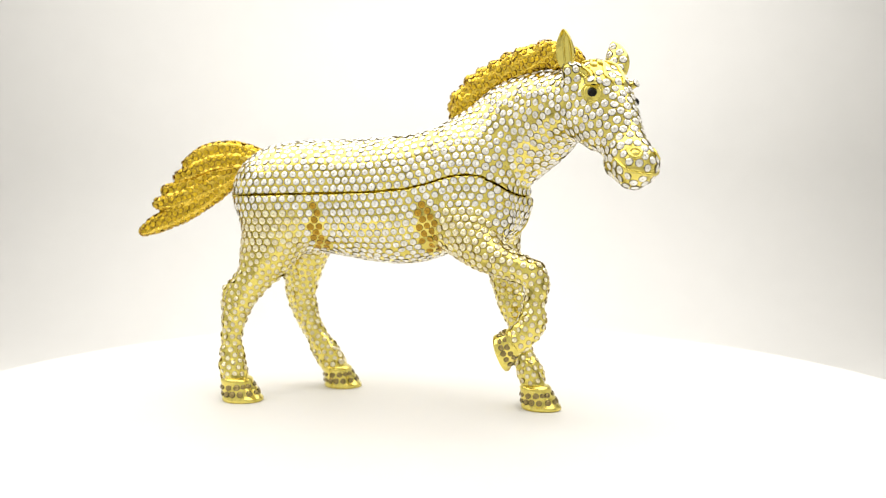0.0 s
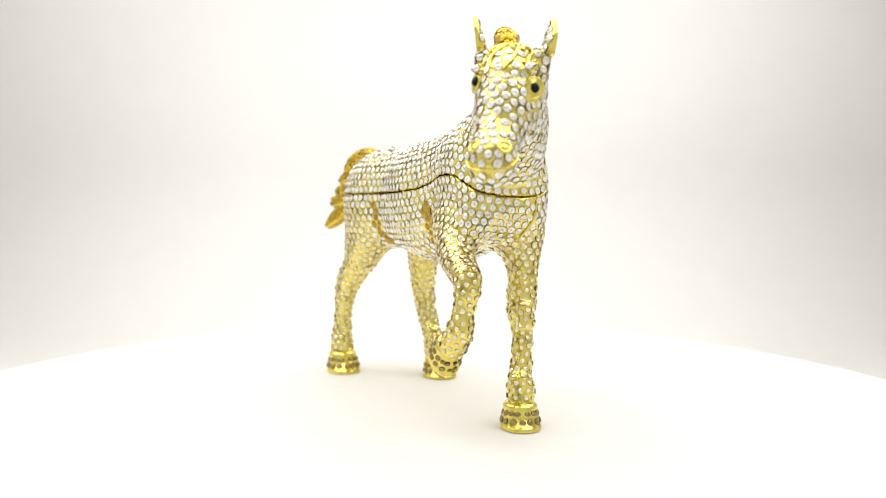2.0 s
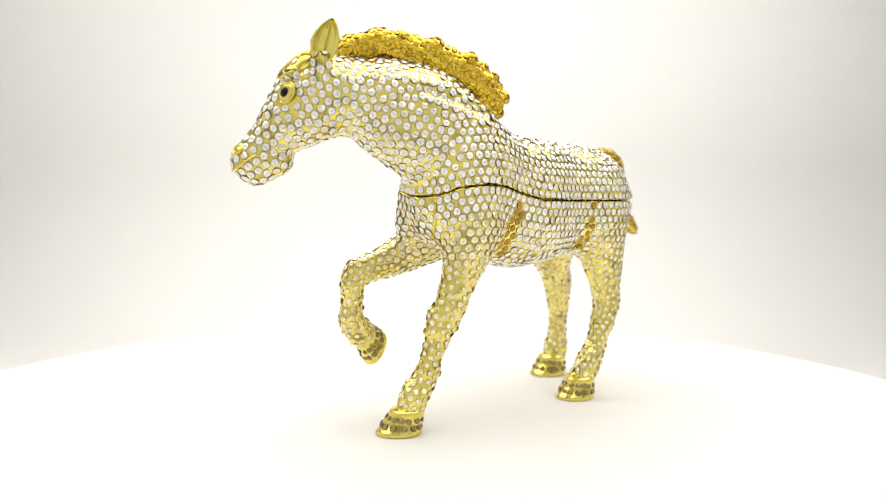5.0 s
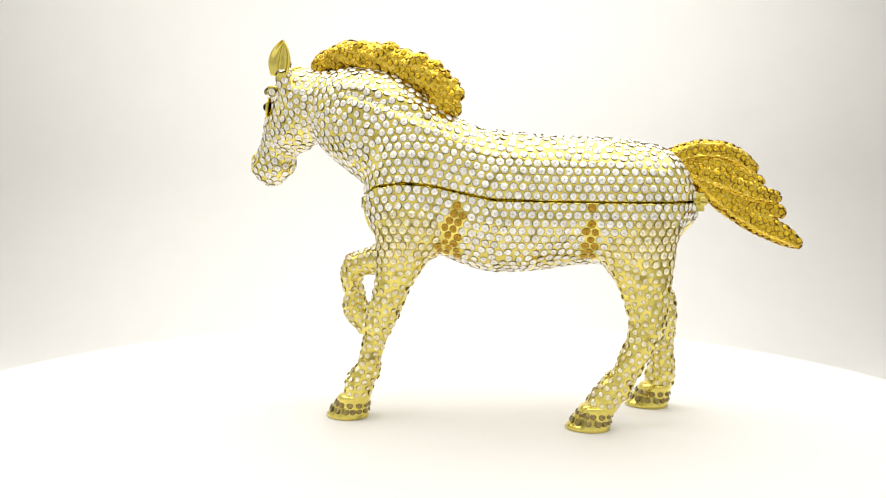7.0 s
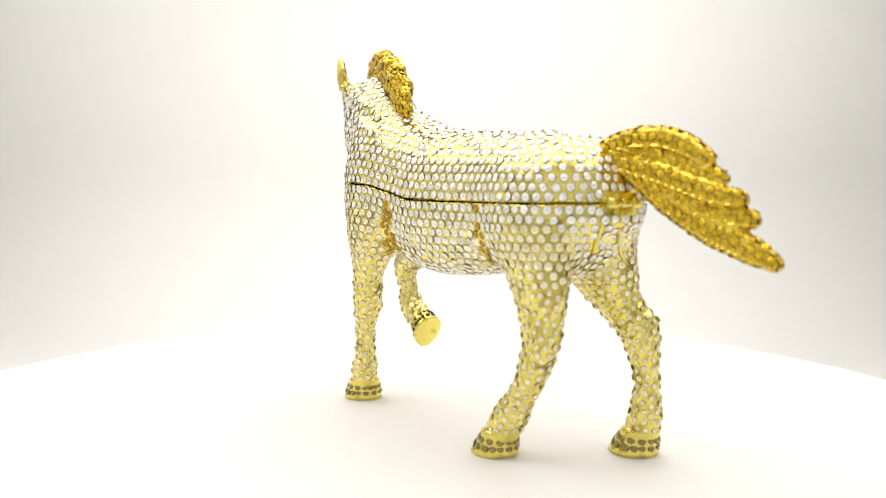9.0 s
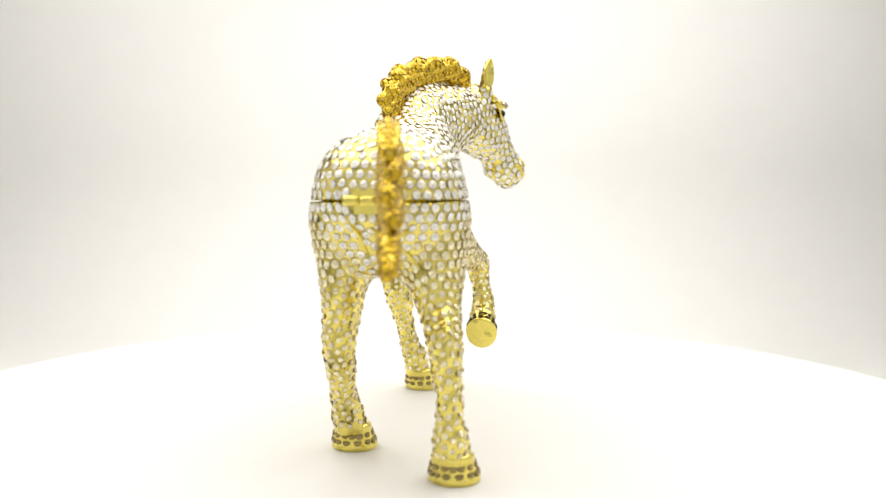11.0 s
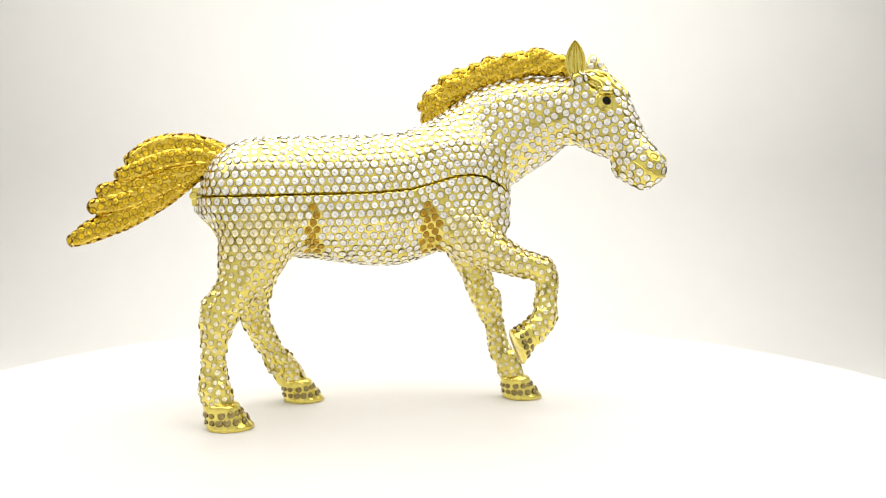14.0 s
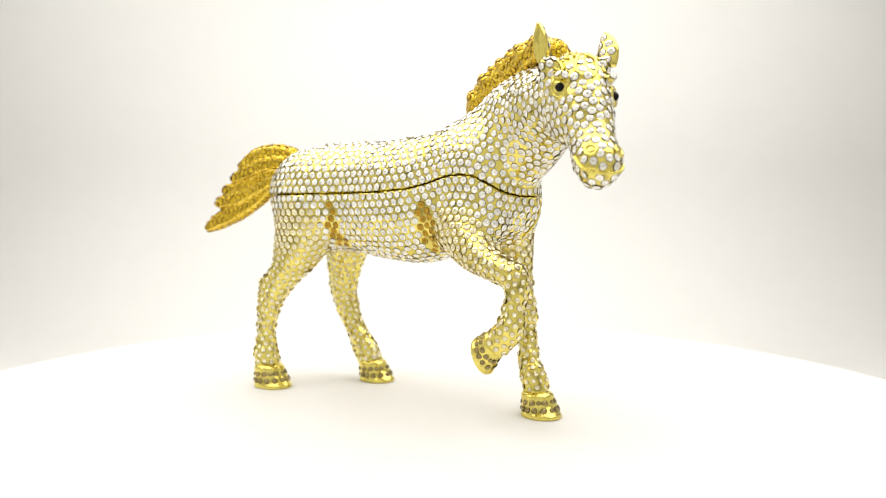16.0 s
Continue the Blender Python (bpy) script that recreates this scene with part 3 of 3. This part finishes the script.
def ear_mesh():
    """Leaf-shaped ear 8 mm high, hollowed side along +z with a middle ridge, rounded back."""
    verts, faces, nv, nu = [], [], 16, 20
    for back in (0, 1):
        for i in range(nv + 1):
            v = i / nv
            w = 2.75 * (math.sin(math.pi * min(0.18 + 0.82 * v, 1)) ** 0.75) + 0.05
            lean = 0.5 * v * v
            for k in range(nu + 1):
                u = -1 + 2 * k / nu
                dish = 0.9 * max(1 - (u / 0.82) ** 4, 0) - 0.75 * math.exp(-(u * 6) ** 2) * (1 - 0.5 * v)
                z = -(2.3 * math.sqrt(max(1 - u * u, 0)) * (1 - 0.6 * v) + 0.15) if back else -dish
                verts.append((u * w + lean, v * 8.2, z * (1 if 0 < i < nv else 0.6)))
    m = (nv + 1) * (nu + 1)
    for i in range(nv):
        for k in range(nu):
            a = i * (nu + 1) + k
            faces += [(a, a + 1, a + nu + 2, a + nu + 1), (m + a, m + a + nu + 1, m + a + nu + 2, m + a + 1)]
        a, b = i * (nu + 1), i * (nu + 1) + nu
        faces += [(a, a + nu + 1, m + a + nu + 1, m + a), (b, m + b, m + b + nu + 1, b + nu + 1)]
    for row in (0, nv):
        for k in range(nu):
            a = row * (nu + 1) + k
            faces.append((a, m + a, m + a + 1, a + 1) if row == 0 else (a, a + 1, m + a + 1, m + a))
    return mesh_from("ear", np.array(verts) * 0.001, faces, GOLD)


EAR = ear_mesh()
EARS = []
for side, base, tip in ((-1, (31.3, -13.6, 85.0), (30.1, -14.2, 93.5)), (1, (41.9, -1.4, 83.8), (40.7, 0.4, 93.0))):
    up = (Vector(tip) - Vector(base)).normalized()
    out = Vector(LAT * side * 0.95 - FORE * (0.45 if side > 0 else -0.24))
    out = (out - up * out.dot(up)).normalized()
    fx = up.cross(out)
    m = Matrix((fx, up, out)).transposed().to_4x4()
    ear = part_of("ear", EAR, LID, "pointed ear, smooth gold hollow and studded back")
    ear.matrix_local = Matrix.Translation(Vector(base) * 0.001) @ m @ Matrix.Diagonal((0.9, 1.04, 1.0, 1) if side < 0 else (1.1, 1.1, 1.1, 1))
    EARS.append(ear)
    BARE.append((np.array(base), 1.6))


# hinge at the rump
def hinge():
    h = part_of("hinge", box_mesh("hinge", -0.0616, -0.0604, -0.0062, 0.0034, 0.0517, 0.0561, GOLD), BASE, "gold barrel hinge")
    for k in range(3):
        v, f = lathe([(0.0009, 0.0), (0.00105, 0.00015), (0.00105, 0.0028), (0.0009, 0.00295)], 20)
        kn = part_of("knuckle", mesh_from("knuckle", v, f, GOLD), h)
        kn.matrix_local = pose(-0.0618, 0.0034 - 0.0032 * k, 0.0541, 90, 0, 0)
    BARE.append((np.array([-60.5, -1.4, 54.0]), 3.2))
    BARE.append((np.array([-60.5, -4.4, 54.0]), 2.6))
    BARE.append((np.array([-60.5, 1.8, 54.0]), 2.6))


hinge()


# ---- rhinestones ----
def stone_shape():
    """A cut stone of radius 1: outer bands for painted gap shade, sloping crown, star-cut dished table, small centre
    for a painted dark reflection. Vertices and faces.
    """
    n = 10
    ring = [(math.cos(2 * math.pi * k / n), math.sin(2 * math.pi * k / n)) for k in range(n)]
    v = [(1.12 * x, 1.12 * y, -0.16) for x, y in ring] + [(1.07 * x, 1.07 * y, 0.04) for x, y in ring] + [(0.95 * x, 0.95 * y, 0.06) for x, y in ring]
    v += [(r * x, r * y, z) for (x, y), r, z in zip(ring, (0.64, 0.40) * 5, (0.16, 0.27) * 5)] + [(0.13 * x, 0.13 * y, 0.13) for x, y in ring[::2]]
    f = []
    for k in range(n):
        j = (k + 1) % n
        f += [(k, j, n + j, n + k), (n + k, n + j, 2 * n + j, 2 * n + k), (2 * n + k, 2 * n + j, 3 * n + j, 3 * n + k)]
        f.append((3 * n + k, 3 * n + j, 4 * n + j // 2) if k % 2 else (3 * n + k, 3 * n + j, 4 * n + (k // 2 + 1) % 5, 4 * n + k // 2))
    return np.array(v), f + [tuple(range(4 * n, 4 * n + 5))]


STONE_V, STONE_F = stone_shape()


def with_shade(me, kind):
    """The two outer bands of each stone are painted as gap shade, its centre as a dark reflection."""
    me.materials.append(STONE_SHADE[kind])
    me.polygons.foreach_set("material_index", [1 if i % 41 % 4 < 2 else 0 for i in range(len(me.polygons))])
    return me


STONE_MESH = {k: with_shade(mesh_from("rhinestone", STONE_V * 0.001, STONE_F, STONES[k, "object"], False), k) for k in ("clear", "pale", "amber", "topaz", "smoke")}


def scatter(verts, pitch, rng, grid, low, allowed, rounds=14, rank=None):
    """Evenly packed places on a skin: dart throwing, then mutual pushing along the surface."""
    ok = allowed(verts)
    pool = verts[ok]
    pool = pool[np.argsort(rank(pool)) if rank else rng.permutation(len(pool))]
    want = pitch(pool) * 0.79
    cell, taken, kept = 3.0, {}, []
    keys = np.floor(pool / cell).astype(int)
    for i in range(len(pool)):
        x, y, z = keys[i]
        p, r = pool[i], want[i]
        near = [q for a in (-1, 0, 1) for b in (-1, 0, 1) for c in (-1, 0, 1) for q in taken.get((x + a, y + b, z + c), ())]
        if all((p[0] - q[0]) ** 2 + (p[1] - q[1]) ** 2 + (p[2] - q[2]) ** 2 > r * r for q in near):
            taken.setdefault((x, y, z), []).append(p)
            kept.append(p)
    pts = np.array(kept)
    for _ in range(rounds):
        reach = pitch(pts)
        move = np.zeros_like(pts)
        for s in range(0, len(pts), 600):
            d = pts[s:s + 600, None, :] - pts[None, :, :]
            dist = np.sqrt((d ** 2).sum(2))
            w = np.clip(1 - dist / (1.12 * reach[s:s + 600, None]), 0, 1)
            w[dist < 1e-6] = 0
            move[s:s + 600] = (d / np.maximum(dist, 1e-6)[:, :, None] * w[:, :, None]).sum(1)
        trial = settle(pts + 0.45 * move, grid, low)[0]
        good = allowed(trial)
        pts[good] = trial[good]
    return settle(pts, grid, low)


def stone_frames(pts, nrm, rng):
    """Turn of each stone: its axis along the normal, tipped a little, with a free spin."""
    n = nrm + rng.normal(0, 0.07, nrm.shape)
    n = n / np.linalg.norm(n, axis=1)[:, None]
    t = rng.normal(0, 1, n.shape)
    t = t - n * (t * n).sum(1)[:, None]
    t = t / np.linalg.norm(t, axis=1)[:, None]
    return t, np.cross(n, t), n


def set_stones(pts, nrm, size, kind, parent, rng, singles):
    """Stones on a part: those flagged in singles as pieces of their own, the rest as one joined field."""
    a, b, c = stone_frames(pts, nrm, rng)
    for i in np.flatnonzero(singles):
        ob = part_of("rhinestone", STONE_MESH[kind], parent)
        m = Matrix((a[i], b[i], c[i])).transposed().to_4x4()
        ob.matrix_local = Matrix.Translation(Vector(pts[i]) * 0.001) @ m @ Matrix.Scale(float(size[i]), 4)
    idx = np.flatnonzero(~singles)
    if len(idx):
        v = pts[idx, None, :] + size[idx, None, None] * (STONE_V[None, :, 0, None] * a[idx, None, :] + STONE_V[None, :, 1, None] * b[idx, None, :] + STONE_V[None, :, 2, None] * c[idx, None, :])
        k = len(STONE_V)
        faces = [tuple(q + j * k for q in f) for j in range(len(idx)) for f in STONE_F]
        me = with_shade(mesh_from("rhinestones", v.reshape(-1, 3) * 0.001, faces, STONES[kind, "island"], False), kind)
        tagged(part_of("rhinestones", me, parent), kind="stuff")


rng = np.random.default_rng(5)
hoof_spots = np.array([np.array(m.translation) * 1000 + 2.4 * np.array(m.to_3x3() @ Vector((-0.2, 0, 1))) for m in HOOF_POSES])
bare_c, bare_r = np.array([c for c, r in BARE]), np.array([r for c, r in BARE])


def inside(p, low, axes):
    return np.all((p > low + 1) & (p < np.array([a[-1] for a in axes]) - 1), axis=1)


def body_allowed(p):
    ok = np.abs(p[:, 2] - seam(p[:, 0], p[:, 1])) > 1.2
    ok |= (p[:, 0] > 22) & (p[:, 2] > 50)
    for s in range(0, len(p), 4000):
        q = p[s:s + 4000]
        ok[s:s + 4000] &= np.all(((q[:, None, :] - bare_c[None]) ** 2).sum(2) > bare_r[None] ** 2, axis=1)
        ok[s:s + 4000] &= np.all(((q[:, None, :] - hoof_spots[None]) ** 2).sum(2) > 4.9 ** 2, axis=1)
    ok &= (p[:, 2] > 6.2)
    for grid, low, axes in ((mane_grid, mane_low, mane_axes), (tail_smooth, tail_low, tail_axes)):
        near = inside(p, low, axes)
        ok[near] &= sample(grid, p[near], low) > 0.75
    return ok


def leg_like(p):
    """1 on the legs, 0 on the body."""
    return np.clip((41 - p[:, 2]) / 5, 0, 1) * np.where((p[:, 0] > -37) & (p[:, 0] < -1), 0, 1)


def body_pitch(p):
    return 2.02 - 0.16 * leg_like(p)


def row_rank(p):
    """Stones were set in rows beside the joint: places nearest to the rows come first on the flanks."""
    n = slope(field, p)
    row = (np.abs(p[:, 2] - seam(p[:, 0], p[:, 1])) - 0.45) / 1.82
    along = np.where(np.abs(n[:, 1]) > 0.55, p[:, 0], p[:, 1]) / 2.1 + 0.5 * (np.floor(row) % 2)
    off = np.abs(row - np.floor(row) - 0.5) + np.abs(along - np.floor(along) - 0.5)
    flank = (np.abs(n[:, 2]) < 0.62) & (p[:, 2] > 41) & (p[:, 0] < 18)
    return np.where(flank, off, 1 + rng.random(len(p)))


skin_verts = skin(field)[0]
pts, nrm = scatter(skin_verts, body_pitch, rng, field, LOW, body_allowed, 12, row_rank)
size = 0.91 - 0.27 * leg_like(pts) + rng.normal(0, 0.04, len(pts))
owner = np.where(pts[:, 2] > seam(pts[:, 0], pts[:, 1]), 0, 1)
owner[pts[:, 0] > 22] = np.where(pts[pts[:, 0] > 22, 2] > 50, 0, 1)
limb_d = np.stack([sample(g, pts) for g in limbs], 1)
trunk_d = sample(trunk, pts)
on_leg = (owner == 1) & (limb_d.min(1) < trunk_d)
owner[on_leg] = 2 + limb_d.argmin(1)[on_leg]
right = pts[:, 1] < middle(pts[:, 0])
low_part = (pts[:, 2] < 53) & (pts[:, 2] > 40.5) & (np.abs(pts[:, 1] - middle(pts[:, 0])) > 6)
drop = (53 - pts[:, 2]) / 12
fore_mid = np.where(right, -4.6 + 0.6 * drop, -4.4 + 3.2 * drop)
hind_mid = np.where(right, -33.0 - 0.5 * drop, -34.6 + 0.3 * drop)
patch = low_part & ((np.abs(pts[:, 0] - fore_mid) < 1.8 + 1.2 * drop) | (np.abs(pts[:, 0] - hind_mid) < 0.6 + 1.6 * drop))
parents = [LID, BASE] + LEGS
for k, parent in enumerate(parents):
    sel = (owner == k) & ~patch
    # single pieces: the face and neck on the lid, the shoulder on the base
    lone = (pts[:, 0] > 17) & (pts[:, 2] > 60) if k == 0 else np.zeros(len(pts), bool)
    set_stones(pts[sel], nrm[sel], size[sel], "clear" if k < 2 else "pale", parent, rng, lone[sel])
    sel = (owner == k) & patch
    if sel.any():
        set_stones(pts[sel], nrm[sel], size[sel], "topaz", parent, rng, np.ones(int(sel.sum()), bool))

# amber stones on mane and tail
for grid, low, axes, parent, pitch in ((mane_smooth - 0.12, mane_low, mane_axes, MANE_PART, 1.56), (tail_smooth - 0.1, tail_low, tail_axes, TAIL_PART, 1.68)):
    v = skin(grid, low)[0]

    def free(p, low=low, axes=axes):
        ok = inside(p, low - 1, [a + 1 for a in axes])
        return ok & (sample(field, np.clip(p, LOW + 1, LOW + STEP * (SIZE - 3))) > 0.4) if parent is MANE_PART else ok
    
    def between(p):
        """Stones of the tail sit in rows between its raised lines."""
        return -np.minimum(sample(fins, p, tail_low), 0.9) + 0.25 * rng.random(len(p))
    tail_rows = parent is TAIL_PART
    q, m = scatter(v, lambda p, pitch=pitch: np.full(len(p), pitch), rng, grid, low, free, 2 if tail_rows else 8, between if tail_rows else None)
    set_stones(q, m, np.full(len(q), 0.75 if tail_rows else 0.7), "amber", parent, rng, np.arange(len(q)) % 3 == 0)

# smoky stones: two staggered rounds on each hoof wall
for leg, hm in zip(LEGS, HOOF_POSES):
    for row, (z, fx, bx, w, sh) in enumerate(((2.1, 4.78, 4.25, 4.42, -0.38), (3.55, 4.07, 4.05, 4.02, -0.85))):
        count = 14
        for k in range(count):
            a = 2 * math.pi * (k + 0.5 * row + 0.18 * math.sin(5.1 * k + 2 * row)) / count
            c = math.cos(a)
            p = Vector((((fx if c > 0 else bx) * c + sh), w * math.sin(a), z)) * 0.001
            n = Vector((c, math.sin(a), 0.4)).normalized()
            t = n.orthogonal().normalized()
            m = Matrix((t, n.cross(t), n)).transposed().to_4x4()
            ob = part_of("rhinestone", STONE_MESH["smoke"], leg)
            ob.matrix_local = hm @ Matrix.Translation(p) @ m @ Matrix.Scale(0.74 if k % 3 else 0.66, 4)

# clear stones on the backs of the ears
for ear in EARS:
    for i, (v, us) in enumerate(((0.16, (-0.5, 0.35)), (0.38, (-0.7, 0.0, 0.7)), (0.6, (-0.55, 0.4)), (0.8, (0.0,)))):
        w = 2.75 * (math.sin(math.pi * (0.18 + 0.82 * v)) ** 0.75) + 0.05
        for u in us:
            z = -(2.3 * math.sqrt(1 - u * u) * (1 - 0.6 * v) + 0.15)
            n = Vector((u * 0.9, 0.1, -math.sqrt(1 - u * u) - 0.15)).normalized()
            t = n.orthogonal().normalized()
            m = Matrix((t, n.cross(t), n)).transposed().to_4x4()
            ob = part_of("rhinestone", STONE_MESH["clear"], ear)
            ob.matrix_local = Matrix.Translation(Vector((u * w + 0.5 * v * v, v * 8.2, z)) * 0.001) @ m @ Matrix.Scale(0.85, 4)


# ---- motion ----
SPIN, START, OFFSET = -23.628, -18.74, 0.0065


def motions():
    """Turntable and horse turn together, clockwise from above, at one even speed."""
    rows, plate = [], []
    for k in range(33):
        t = k * 0.5
        a = START + SPIN * t
        rows.append((t, pose(-OFFSET * math.sin(radians(a)), OFFSET * math.cos(radians(a)), 0, 0, 0, a)))
        plate.append((t, pose(0, 0, 0, 0, 0, a)))
    walk(horse, rows)
    walk(TABLE, plate)


motions()
